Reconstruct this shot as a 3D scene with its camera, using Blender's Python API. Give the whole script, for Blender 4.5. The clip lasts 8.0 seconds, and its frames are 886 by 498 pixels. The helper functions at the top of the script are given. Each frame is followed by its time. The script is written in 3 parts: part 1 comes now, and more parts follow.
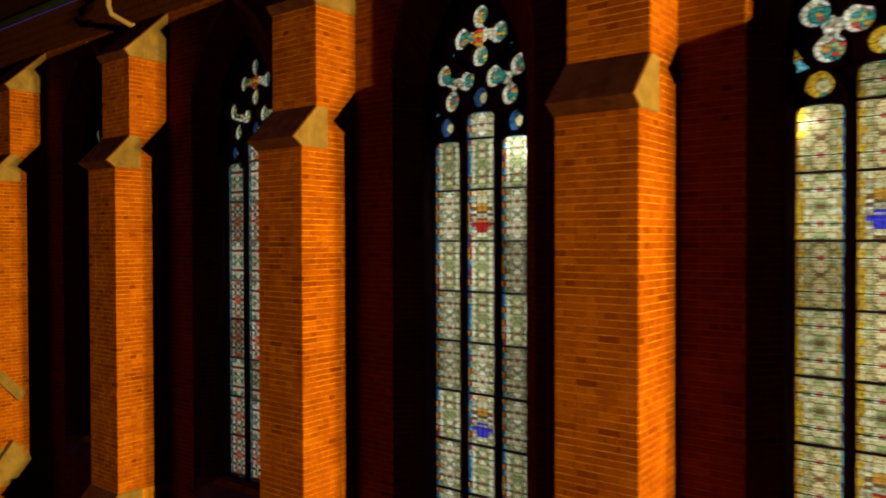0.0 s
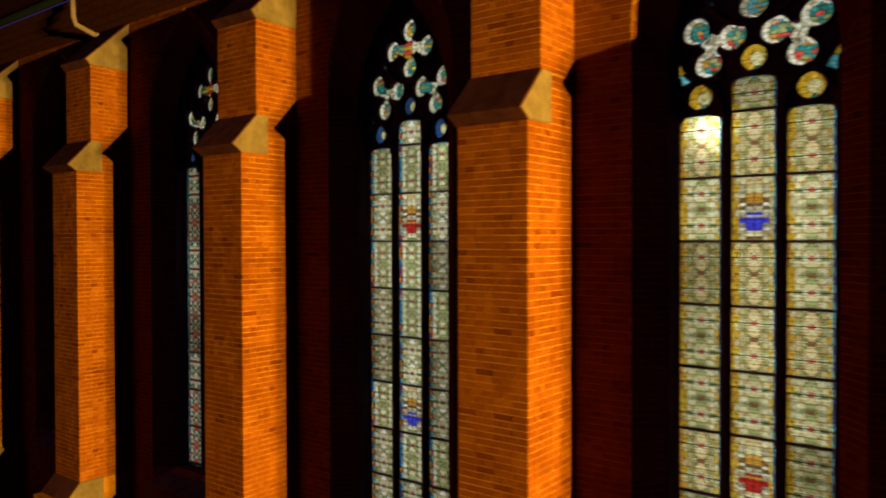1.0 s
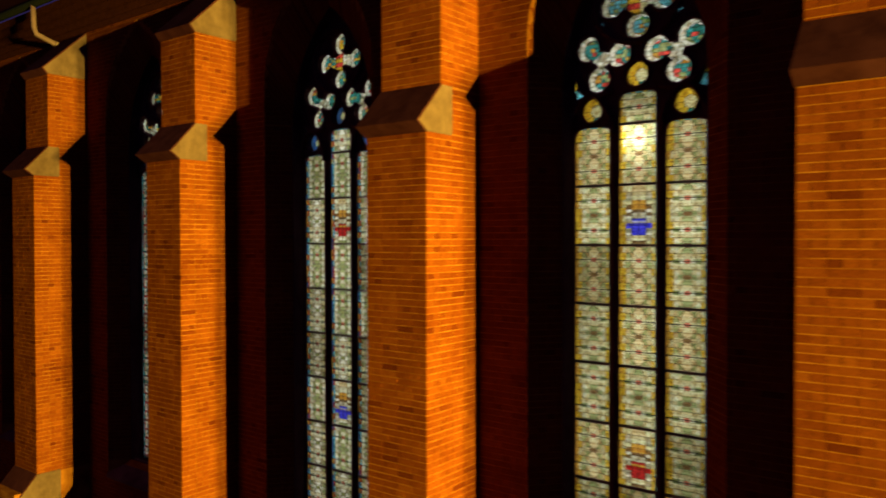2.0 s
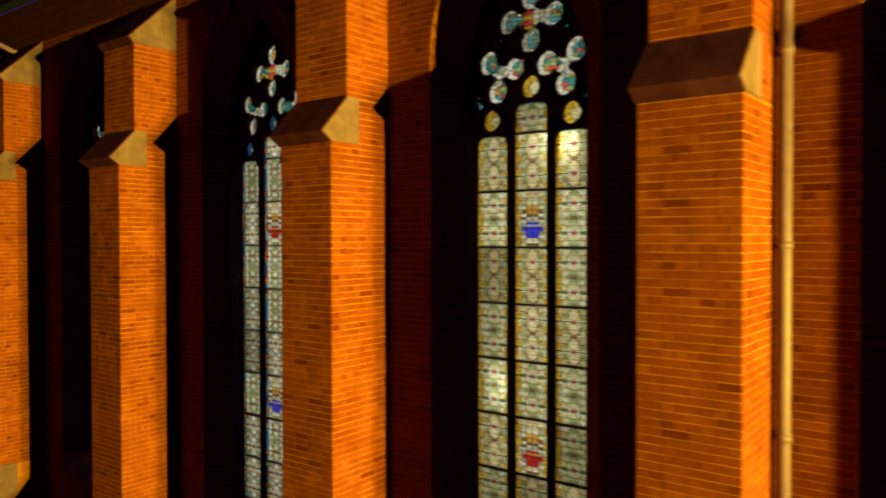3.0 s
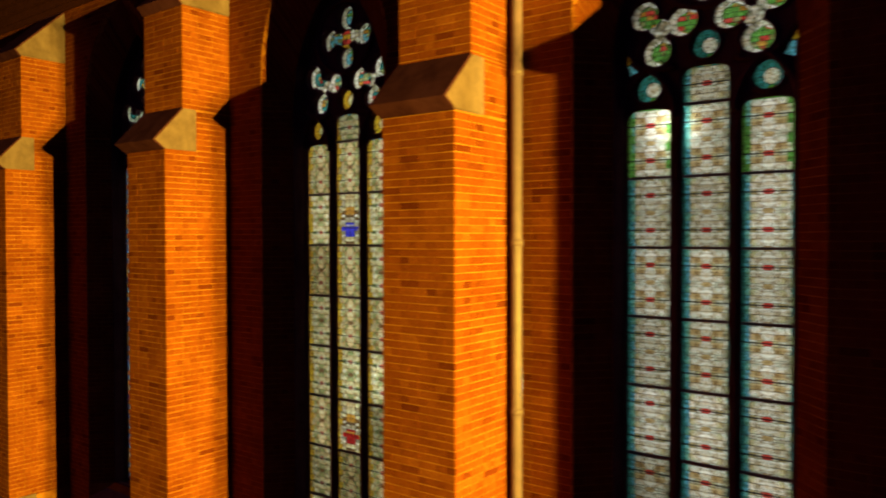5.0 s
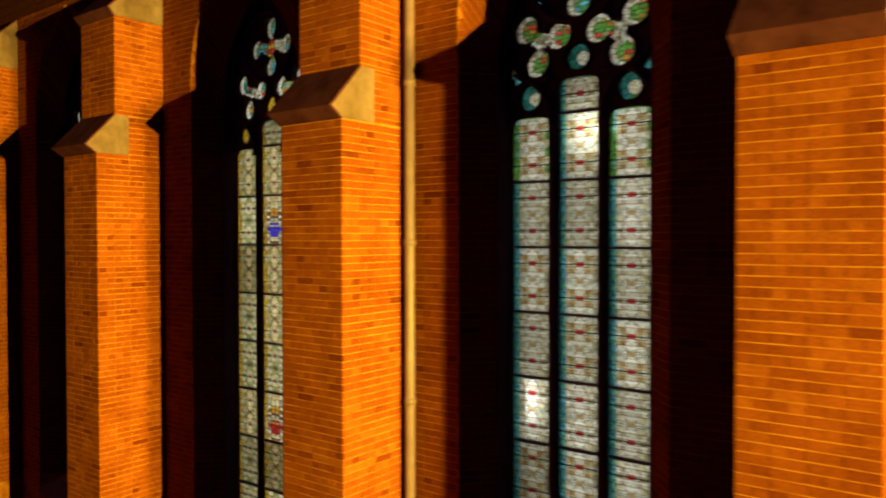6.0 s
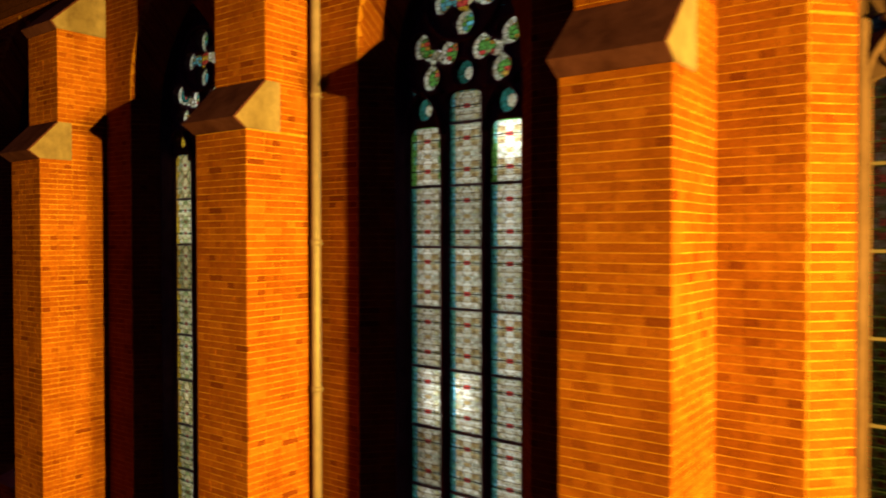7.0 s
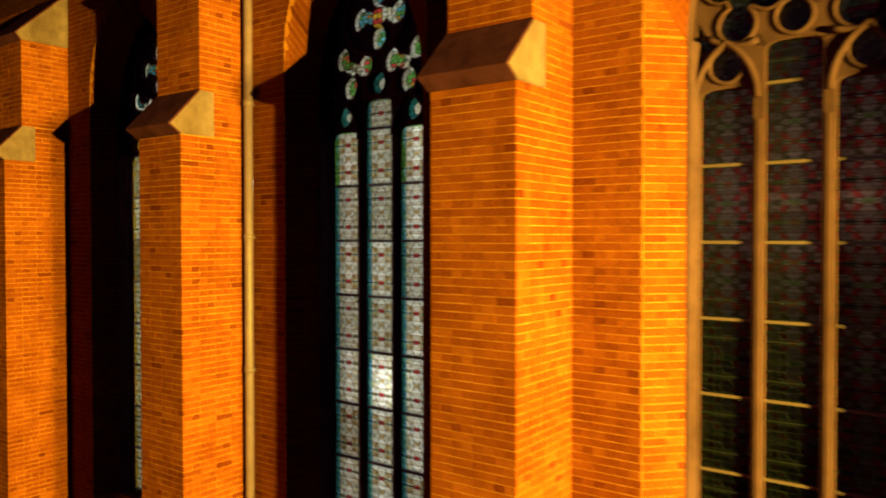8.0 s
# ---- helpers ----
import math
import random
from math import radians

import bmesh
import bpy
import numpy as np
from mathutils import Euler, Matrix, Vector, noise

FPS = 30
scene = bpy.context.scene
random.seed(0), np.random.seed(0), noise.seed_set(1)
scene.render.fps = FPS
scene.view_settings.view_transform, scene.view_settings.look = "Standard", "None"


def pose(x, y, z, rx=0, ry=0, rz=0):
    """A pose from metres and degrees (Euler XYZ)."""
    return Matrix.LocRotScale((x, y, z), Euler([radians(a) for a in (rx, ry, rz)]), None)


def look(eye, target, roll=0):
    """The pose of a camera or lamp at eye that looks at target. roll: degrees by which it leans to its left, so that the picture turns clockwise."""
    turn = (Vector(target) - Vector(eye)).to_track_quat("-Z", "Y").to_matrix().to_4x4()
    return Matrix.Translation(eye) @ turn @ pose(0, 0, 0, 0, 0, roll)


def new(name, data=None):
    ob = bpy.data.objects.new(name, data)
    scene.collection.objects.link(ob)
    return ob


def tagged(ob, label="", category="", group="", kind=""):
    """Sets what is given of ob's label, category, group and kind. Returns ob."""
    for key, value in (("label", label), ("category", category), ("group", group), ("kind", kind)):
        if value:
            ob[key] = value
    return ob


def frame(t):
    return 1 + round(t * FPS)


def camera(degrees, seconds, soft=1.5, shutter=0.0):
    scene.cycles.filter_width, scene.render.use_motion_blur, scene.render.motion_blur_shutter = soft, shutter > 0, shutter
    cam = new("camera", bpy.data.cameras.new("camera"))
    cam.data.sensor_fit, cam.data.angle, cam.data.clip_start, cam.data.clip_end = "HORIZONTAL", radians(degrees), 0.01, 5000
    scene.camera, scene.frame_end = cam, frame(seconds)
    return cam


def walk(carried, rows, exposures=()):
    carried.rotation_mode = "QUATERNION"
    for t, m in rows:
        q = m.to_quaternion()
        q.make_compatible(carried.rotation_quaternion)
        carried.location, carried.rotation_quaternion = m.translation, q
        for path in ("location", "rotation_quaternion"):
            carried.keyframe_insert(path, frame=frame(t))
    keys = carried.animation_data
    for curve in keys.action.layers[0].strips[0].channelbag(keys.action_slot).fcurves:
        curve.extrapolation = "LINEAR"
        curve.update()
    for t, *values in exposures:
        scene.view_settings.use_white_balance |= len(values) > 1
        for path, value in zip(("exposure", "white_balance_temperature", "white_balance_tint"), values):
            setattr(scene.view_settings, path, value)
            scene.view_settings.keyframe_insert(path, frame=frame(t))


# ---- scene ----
cam = camera(61.4, 8.0, 1.8, 1.0)
METRES, EYE, TILT, LEAN, TURN = 11.5, 8.0, 0.0, 0.0, 37.4
ROWS = [
    (0.0, 0.0, 0.0, 0.0, -0.0, -0.81, 0.16),
    (0.5, 0.0483, -0.0351, 0.0002, -0.01, -0.84, 0.17),
    (1.0, 0.0978, -0.0658, 0.0008, -0.02, -0.83, 0.16),
    (1.5, 0.1492, -0.095, 0.0023, -0.08, -0.83, 0.12),
    (3.0, 0.3151, -0.1793, 0.0102, -0.26, -0.96, 0.13),
    (3.5, 0.3736, -0.2058, 0.0102, -0.26, -1.01, 0.16),
    (4.0, 0.4314, -0.2302, 0.0094, -0.28, -1.01, 0.15),
    (4.5, 0.4888, -0.2526, 0.0085, -0.33, -0.99, 0.13),
    (6.0, 0.656, -0.3249, 0.0087, -0.44, -1.01, 0.1),
    (6.5, 0.7109, -0.3564, 0.0091, -0.53, -1.01, 0.09),
    (7.0, 0.7664, -0.3929, 0.009, -0.6, -0.99, 0.09),
    (7.5, 0.8186, -0.4363, 0.0066, -0.72, -1.0, 0.06),
    (8.0, 0.8647, -0.4864, 0.0026, -0.84, -1.01, 0.06),
]
walk(cam, [(t, pose(0, 0, EYE, TILT, LEAN, TURN) @ pose(METRES * x, METRES * y, METRES * z, 90 + pitch, roll, yaw)) for t, x, y, z, yaw, pitch, roll in ROWS],
     exposures=[(0.0, 0.1), (1.5, 0.05), (3.0, 0.0), (4.5, -0.03), (6.5, -0.05), (8.0, -0.22)])

# ---- night light: two floodlights beside the church, faint night sky ----
world = bpy.data.worlds.new("night_sky")
scene.world = world
world.use_nodes = True
world.node_tree.nodes["Background"].inputs[0].default_value = (0.3, 0.2, 0.9, 1)
world.node_tree.nodes["Background"].inputs[1].default_value = 0.065


def lamp(name, kind, place, power, colour, size=0.3, target=None):
    data = bpy.data.lights.new(name, kind)
    data.energy, data.color = power, colour
    ob = new(name, data)
    ob.matrix_world = look(place, target) if target else pose(*place)
    if kind == "SPOT":
        data.shadow_soft_size, data.spot_size, data.spot_blend = size, radians(48), 1.0
    elif kind == "POINT":
        data.shadow_soft_size = size
    return ob


# a pair of floodlights side by side
for place, power, size in (((28.6, 0.97, 7.0), 142000, 0.12), ((28.6, 2.62, 7.0), 146000, 0.7)):
    lamp("floodlight_beam", "SPOT", place, power, (1.0, 0.84, 0.07), size, (1.0, 8.4, 5.2))

# ---- materials ----


def material(name):
    m = bpy.data.materials.new(name)
    m.use_nodes = True
    nt = m.node_tree
    return m, nt, nt.nodes["Principled BSDF"]


def node(nt, kind, **values):
    n = nt.nodes.new(kind)
    for key, value in values.items():
        n.inputs[key].default_value = value
    return n


def ramp(nt, source, stops):
    r = nt.nodes.new("ShaderNodeValToRGB")
    while len(r.color_ramp.elements) < len(stops):
        r.color_ramp.elements.new(0.5)
    for e, (at, c) in zip(r.color_ramp.elements, stops):
        e.position, e.color = at, (*c, 1)
    nt.links.new(source, r.inputs[0])
    return r.outputs[0]


def blend(nt, mode, fac, a, b):
    m = nt.nodes.new("ShaderNodeMix")
    m.data_type, m.blend_type = "RGBA", mode
    for socket, v in ((m.inputs[0], fac), (m.inputs[6], a), (m.inputs[7], b)):
        if isinstance(v, (int, float)):
            socket.default_value = v
        elif isinstance(v, tuple):
            socket.default_value = (*v, 1)
        else:
            nt.links.new(v, socket)
    return m.outputs[2]


def noise_out(nt, scale, detail=4.0, rough=0.55, stretch=(1, 1, 1)):
    geo = nt.nodes.new("ShaderNodeNewGeometry")
    mp = nt.nodes.new("ShaderNodeMapping")
    mp.inputs["Scale"].default_value = stretch
    nt.links.new(geo.outputs["Position"], mp.inputs["Vector"])
    n = node(nt, "ShaderNodeTexNoise", Scale=scale, Detail=detail, Roughness=rough)
    nt.links.new(mp.outputs[0], n.inputs["Vector"])
    return n.outputs["Fac"]


def bump(nt, bsdf, height, strength, distance):
    b = node(nt, "ShaderNodeBump", Strength=strength, Distance=distance)
    nt.links.new(height, b.inputs["Height"])
    nt.links.new(b.outputs[0], bsdf.inputs["Normal"])


def random_piece(nt):
    geo = nt.nodes.new("ShaderNodeNewGeometry")
    info = nt.nodes.new("ShaderNodeObjectInfo")
    add = nt.nodes.new("ShaderNodeMath")
    add.operation = "ADD"
    nt.links.new(geo.outputs["Random Per Island"], add.inputs[0])
    nt.links.new(info.outputs["Random"], add.inputs[1])
    fr = nt.nodes.new("ShaderNodeMath")
    fr.operation = "FRACT"
    nt.links.new(add.outputs[0], fr.inputs[0])
    return fr.outputs[0]


def brick_material():
    m, nt, p = material("fired_brick")
    c = ramp(nt, random_piece(nt), [(0.0, (0.095, 0.016, 0.005)), (0.06, (0.145, 0.028, 0.006)), (0.5, (0.158, 0.0315, 0.006)),
                                    (0.9, (0.18, 0.038, 0.007)), (1.0, (0.20, 0.046, 0.009))])
    patches = ramp(nt, noise_out(nt, 1.4, 6, 0.65), [(0.32, (0.68, 0.62, 0.58)), (0.6, (1, 1, 1))])
    grain = ramp(nt, noise_out(nt, 38, 6), [(0.28, (0.62, 0.62, 0.62)), (0.6, (1, 1, 1))])
    c = blend(nt, "MULTIPLY", 1.0, c, patches)
    c = blend(nt, "MULTIPLY", 0.8, c, grain)
    nt.links.new(c, p.inputs["Base Color"])
    p.inputs["Roughness"].default_value, p.inputs["Specular IOR Level"].default_value = 0.9, 0.0
    bump(nt, p, noise_out(nt, 60, 3), 0.4, 0.0012)
    return m


def mortar_material():
    m, nt, p = material("lime_mortar")
    c = ramp(nt, noise_out(nt, 3.0, 6, 0.65), [(0.32, (0.13, 0.032, 0.006)), (0.5, (0.22, 0.066, 0.012)), (0.7, (0.29, 0.096, 0.022))])
    nt.links.new(c, p.inputs["Base Color"])
    p.inputs["Roughness"].default_value, p.inputs["Specular IOR Level"].default_value = 0.95, 0.0
    bump(nt, p, noise_out(nt, 90, 3), 0.4, 0.001)
    return m


def stone_material(name, tone, dark):
    m, nt, p = material(name)
    c = ramp(nt, noise_out(nt, 4.5, 7, 0.65), [(0.25, dark), (0.55, tone), (0.85, tuple(v * 1.15 for v in tone))])
    stain = ramp(nt, noise_out(nt, 1.6, 4, 0.6, (1, 1, 0.35)), [(0.35, (0.6, 0.57, 0.52)), (0.6, (1, 1, 1))])
    c = blend(nt, "MULTIPLY", 0.8, c, stain)
    nt.links.new(c, p.inputs["Base Color"])
    p.inputs["Roughness"].default_value, p.inputs["Specular IOR Level"].default_value = 0.85, 0.0
    bump(nt, p, noise_out(nt, 35, 4), 0.4, 0.002)
    return m


def plain_material(name, tone, rough, metal=0.0, scale=9.0, spread=0.3, shine=0.3):
    m, nt, p = material(name)
    c = ramp(nt, noise_out(nt, scale, 6), [(0.3, tuple(v * (1 - spread) for v in tone)), (0.7, tone)])
    nt.links.new(c, p.inputs["Base Color"])
    p.inputs["Roughness"].default_value, p.inputs["Metallic"].default_value = rough, metal
    p.inputs["Specular IOR Level"].default_value = shine
    bump(nt, p, noise_out(nt, scale * 8, 4), 0.2, 0.0015)
    return m


def ornament(nt):
    """Painted leafwork on the glass, mirrored about the panel's middle and repeated up the panel: fine lines and broad leaves."""
    co = nt.nodes.new("ShaderNodeTexCoord")
    sep = nt.nodes.new("ShaderNodeSeparateXYZ")
    nt.links.new(co.outputs["Object"], sep.inputs[0])

    def calc(kind, a, b):
        m = nt.nodes.new("ShaderNodeMath")
        m.operation = kind
        nt.links.new(a, m.inputs[0])
        m.inputs[1].default_value = b
        return m.outputs[0]

    x = calc("ABSOLUTE", calc("SUBTRACT", sep.outputs["X"], 0.272), 0)
    z = calc("PINGPONG", sep.outputs["Z"], 0.1975)
    join = nt.nodes.new("ShaderNodeCombineXYZ")
    nt.links.new(x, join.inputs[0])
    nt.links.new(z, join.inputs[2])
    out = []
    for scale in (34.0, 15.0):
        n = node(nt, "ShaderNodeTexNoise", Scale=scale, Detail=2.0, Roughness=0.6)
        nt.links.new(join.outputs[0], n.inputs["Vector"])
        out.append(n.outputs["Fac"])
    return out


def glass_material(name, tone):
    """Hand-painted cathedral glass: partly scattering, partly see-through and wavy, glossy on its face."""
    m, nt, p = material(name)
    nt.nodes.remove(p)
    fine, broad = ornament(nt)
    paint = ramp(nt, fine, [(0.36, (0.2, 0.16, 0.1)), (0.50, (0.75, 0.71, 0.6)), (0.58, (1, 1, 1))])
    leaves = ramp(nt, broad, [(0.34, (0.46, 0.34, 0.18)), (0.44, (0.9, 0.8, 0.6)), (0.52, (1, 1, 1)), (0.6, (0.94, 1, 0.9)), (0.68, (0.5, 0.55, 0.36))])
    piece = ramp(nt, random_piece(nt), [(0.0, (0.7, 0.68, 0.6)), (1.0, (1, 1, 1))])
    c = blend(nt, "MULTIPLY", 0.85, tone, paint)
    c = blend(nt, "MULTIPLY", 0.9, c, leaves)
    c = blend(nt, "MULTIPLY", 0.8, c, piece)
    # uneven light behind the panels, put into the glass colour as random dimming per panel
    info = nt.nodes.new("ShaderNodeObjectInfo")
    panel_dim = ramp(nt, info.outputs["Random"], [(0.0, (0.4, 0.39, 0.35)), (0.5, (0.75, 0.75, 0.72)), (1.0, (1, 1, 1))])
    c = blend(nt, "MULTIPLY", 1.0, c, panel_dim)
    tint = ramp(nt, noise_out(nt, 17, 2, 0.6, (1, 1, 1.6)), [(0.35, (0.62, 0.42, 0.16)), (0.46, (1, 0.92, 0.6)), (0.55, (0.95, 1, 0.9)), (0.68, (0.6, 0.72, 0.42))])
    c = blend(nt, "MULTIPLY", 0.25, c, tint)
    milky = nt.nodes.new("ShaderNodeBsdfTranslucent")
    clear = node(nt, "ShaderNodeBsdfRefraction", Roughness=0.45, IOR=1.28)
    gloss = node(nt, "ShaderNodeBsdfGlossy", Roughness=0.12)
    nt.links.new(c, milky.inputs["Color"])
    nt.links.new(c, clear.inputs["Color"])
    wave = node(nt, "ShaderNodeBump", Strength=0.35, Distance=0.01)
    nt.links.new(noise_out(nt, 14, 3), wave.inputs["Height"])
    nt.links.new(wave.outputs[0], clear.inputs["Normal"])
    nt.links.new(wave.outputs[0], gloss.inputs["Normal"])
    body = nt.nodes.new("ShaderNodeMixShader")
    body.inputs[0].default_value = 0.048
    nt.links.new(milky.outputs[0], body.inputs[1])
    nt.links.new(clear.outputs[0], body.inputs[2])
    fr = node(nt, "ShaderNodeFresnel", IOR=1.45)
    top = nt.nodes.new("ShaderNodeMixShader")
    nt.links.new(fr.outputs[0], top.inputs[0])
    nt.links.new(body.outputs[0], top.inputs[1])
    nt.links.new(gloss.outputs[0], top.inputs[2])
    nt.links.new(top.outputs[0], nt.nodes["Material Output"].inputs["Surface"])
    return m


BRICK = brick_material()
MORTAR = mortar_material()
STONE = stone_material("cap_sandstone", (0.124, 0.067, 0.072), (0.082, 0.042, 0.046))
TRACERY = stone_material("tracery_stone", (0.068, 0.028, 0.034), (0.045, 0.019, 0.024))
DARK_SLAB = stone_material("weathered_slab", (0.060, 0.0155, 0.026), (0.034, 0.0085, 0.016))
LEAD = plain_material("dark_lead", (0.012, 0.012, 0.014), 0.85, 0.0, 9.0, 0.3, 0.04)
IRON = plain_material("rusty_iron", (0.10, 0.05, 0.055), 0.7, 0.0, 25)
PIPE = plain_material("painted_downpipe", (0.17, 0.088, 0.13), 0.5, 0.0, 6)
ROOF = plain_material("clay_roof", (0.07, 0.018, 0.012), 0.9, 0.0, 5, 0.4, 0.0)
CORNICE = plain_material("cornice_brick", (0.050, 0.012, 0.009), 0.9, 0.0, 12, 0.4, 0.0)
PLASTER = plain_material("lime_plaster", (0.75, 0.72, 0.66), 0.9, 0.0, 3, 0.12)
GROUND = plain_material("trodden_grass", (0.012, 0.011, 0.009), 0.95, 0.0, 1.3, 0.5, 0.0)
FLOORING = plain_material("church_floor", (0.25, 0.21, 0.17), 0.5, 0.0, 2)

GLASS = {k: glass_material("glass_" + k, c) for k, c in {
    "buff": (0.66, 0.52, 0.30), "cream": (0.80, 0.76, 0.52), "pale": (0.80, 0.81, 0.68), "white": (0.92, 0.92, 0.90), "leaf": (0.36, 0.42, 0.20),
    "rose": (0.75, 0.09, 0.08), "brown": (0.25, 0.16, 0.08), "yellow": (0.80, 0.52, 0.05), "amber": (0.62, 0.33, 0.06),
    "blue": (0.04, 0.12, 0.42), "sky": (0.16, 0.55, 0.85), "teal": (0.05, 0.30, 0.34), "aqua": (0.22, 0.62, 0.62), "green": (0.16, 0.45, 0.10),
    "ruby": (0.50, 0.03, 0.03), "royal": (0.07, 0.07, 1.0), "lilac": (0.45, 0.45, 0.85), "smoke": (0.50, 0.48, 0.40), "blush": (0.56, 0.36, 0.34), "coral": (0.78, 0.24, 0.17)}.items()}

# ---- building blocks ----


def mesh_of(name, verts, faces, mats, slots=None):
    me = bpy.data.meshes.new(name)
    me.from_pydata(verts, [], faces)
    for m in mats:
        me.materials.append(m)
    if slots:
        me.polygons.foreach_set("material_index", slots)
    me.update()
    return me


def part(name, me, parent, label="", kind=""):
    ob = new(name, me)
    ob.parent = parent
    return tagged(ob, label=label, kind=kind)


def bm_mesh(name, bm, mat):
    bmesh.ops.recalc_face_normals(bm, faces=bm.faces)
    me = bpy.data.meshes.new(name)
    bm.to_mesh(me)
    bm.free()
    me.materials.append(mat)
    return me


def profile_x(name, points, x0, x1, mat, bevel=0.008):
    """A profile in (y, z), drawn out along x, with softened edges."""
    bm = bmesh.new()
    a = [bm.verts.new((x0, y, z)) for y, z in points]
    b = [bm.verts.new((x1, y, z)) for y, z in points]
    n = len(points)
    bm.faces.new(a)
    bm.faces.new(b[::-1])
    for i in range(n):
        bm.faces.new((a[i], b[i], b[(i + 1) % n], a[(i + 1) % n]))
    if bevel:
        bmesh.ops.bevel(bm, geom=bm.edges[:], offset=bevel, segments=2, affect="EDGES", clamp_overlap=True)
    return bm_mesh(name, bm, mat)


def box(name, x0, x1, y0, y1, z0, z1, mat, bevel=0.0):
    return profile_x(name, [(y0, z0), (y1, z0), (y1, z1), (y0, z1)], x0, x1, mat, bevel)


def tube(name, points, radius, mat, closed=False, sides=8, flat=1.0):
    """A rod along points."""
    verts, faces = [], []
    pts = [Vector(p) for p in points]
    n = len(pts)
    for i, p in enumerate(pts):
        if closed:
            d = pts[(i + 1) % n] - pts[i - 1]
        else:
            d = pts[min(i + 1, n - 1)] - pts[max(i - 1, 0)]
        d.normalize()
        side = d.cross(Vector((0, 1, 0)))
        if side.length < 1e-4:
            side = Vector((1, 0, 0))
        side.normalize()
        up = side.cross(d)
        for k in range(sides):
            a = 2 * math.pi * k / sides
            verts.append(p + side * radius * math.cos(a) + up * radius * flat * math.sin(a))
    for i in range(n if closed else n - 1):
        for k in range(sides):
            j = (i + 1) % n
            faces.append((i * sides + k, i * sides + (k + 1) % sides, j * sides + (k + 1) % sides, j * sides + k))
    if not closed:
        faces.append(tuple(range(sides))[::-1])
        faces.append(tuple(range((n - 1) * sides, n * sides)))
    me = mesh_of(name, verts, faces, [mat])
    for f in me.polygons:
        f.use_smooth = True
    return me


# ---- brickwork ----
COURSE, BED, JOINT, HEAD, LONG, SHORT, PROUD = 0.0878, 0.053, 0.0115, 0.007, 0.27, 0.13, 0.004
rng = random.Random(7)
SINGLE = []


class Bricks:
    """Brick fronts laid in alternate courses of stretchers and headers over a core."""

    def __init__(self):
        self.verts, self.faces, self.single = [], [], []

    def one(self, o, u, n, a, b, z0, z1):
        lift = PROUD + rng.uniform(-0.0015, 0.0015)
        j = [rng.uniform(-0.0018, 0.0018) for _ in range(4)]
        z0, z1, a, b = z0 + j[0], z1 + j[1], a + j[2], b + j[3]
        k = len(self.verts)
        for d in (lift, -0.02):
            for s, z in ((a, z0), (b, z0), (b, z1), (a, z1)):
                self.verts.append((o[0] + u[0] * s + n[0] * d, o[1] + u[1] * s + n[1] * d, z))
        self.faces += [(k, k + 1, k + 2, k + 3), (k, k + 4, k + 5, k + 1), (k + 1, k + 5, k + 6, k + 2), (k + 2, k + 6, k + 7, k + 3), (k + 3, k + 7, k + 4, k)]

    def lay(self, o, u, n, width, z0, z1, parity=0, limits=None, skip=None):
        """Courses between z0 and z1 over a strip that starts at o and runs along u; limits(z) narrows it."""
        first, last = math.floor((z0 - BED + 0.001) / COURSE), math.ceil((z1 - BED - 0.001) / COURSE)
        for c in range(first, last):
            za, zb = max(z0, c * COURSE + BED), min(z1, (c + 1) * COURSE + BED)
            if zb - za < 0.025:
                continue
            whole = zb - za > COURSE - 0.001
            lo, hi = (0.0, width) if limits is None else limits((za + zb) / 2)
            unit = LONG if (c + parity) % 2 else SHORT
            s = 0.0
            if unit == SHORT and parity == 2:
                s = -0.065
            while s < width - 0.001:
                a, b = max(s, lo), min(s + unit, hi)
                s += unit
                if width - s < 0.05:
                    b, s = hi if s > lo else b, width
                if b - a <= 0.035:
                    continue
                if whole and skip and skip((a + b) / 2, za):
                    self.single.append((o[0] + u[0] * (a + b) / 2, o[1], (za + zb) / 2, round(b - a, 2)))
                else:
                    self.one(o, u, n, a + (0 if a <= lo + 0.001 else HEAD / 2), b - (0 if b >= hi - 0.001 else HEAD / 2), za + JOINT / 2, zb - JOINT / 2)

    def mesh(self, name):
        return mesh_of(name, self.verts, self.faces, [BRICK])


# ---- the plan ----
PITCH = 5.42
RIGHT = [7.58 - PITCH * k for k in range(6)]      # +x faces of the buttresses, from the nearest back
BWIDE = 1.03
FRONT, UPPER, WALL, INNER = 7.79, 8.10, 8.97, 10.15
Z_DRIP, Z_STAGE, Z_TOP, Z_EAVE = 9.44, 10.08, 11.68, 12.88
CENTRE = [r + 2.11 for r in RIGHT]                # middles of the windows right of each buttress
GLASS_Y, SILL, SPRING = 9.60, 3.10, 10.05
OUT_HALF, IN_HALF = 1.31, 0.985
OUT_RISE, IN_RISE = 2.0, 1.98
OUT_SPRING = 10.7


def arch_half(half, rise, z, spring=SPRING):
    """Half width of a pointed arch at height z."""
    if z <= spring:
        return half
    r = (rise * rise + half * half) / (2 * half)
    d = z - spring
    return max(0.0, math.sqrt(max(r * r - d * d, 0)) - (r - half)) if d < rise else 0.0


def arch_outline(half, rise, z0, spring=SPRING, steps=14):
    """Points (x, z) from bottom left over the apex to bottom right."""
    left = [(-half, z0)]
    for i in range(steps):
        z = spring + rise * math.sin(math.pi / 2 * i / steps)
        left.append((-arch_half(half, rise, z, spring), z))
    return left + [(0, spring + rise)] + [(-x, z) for x, z in left[::-1]]


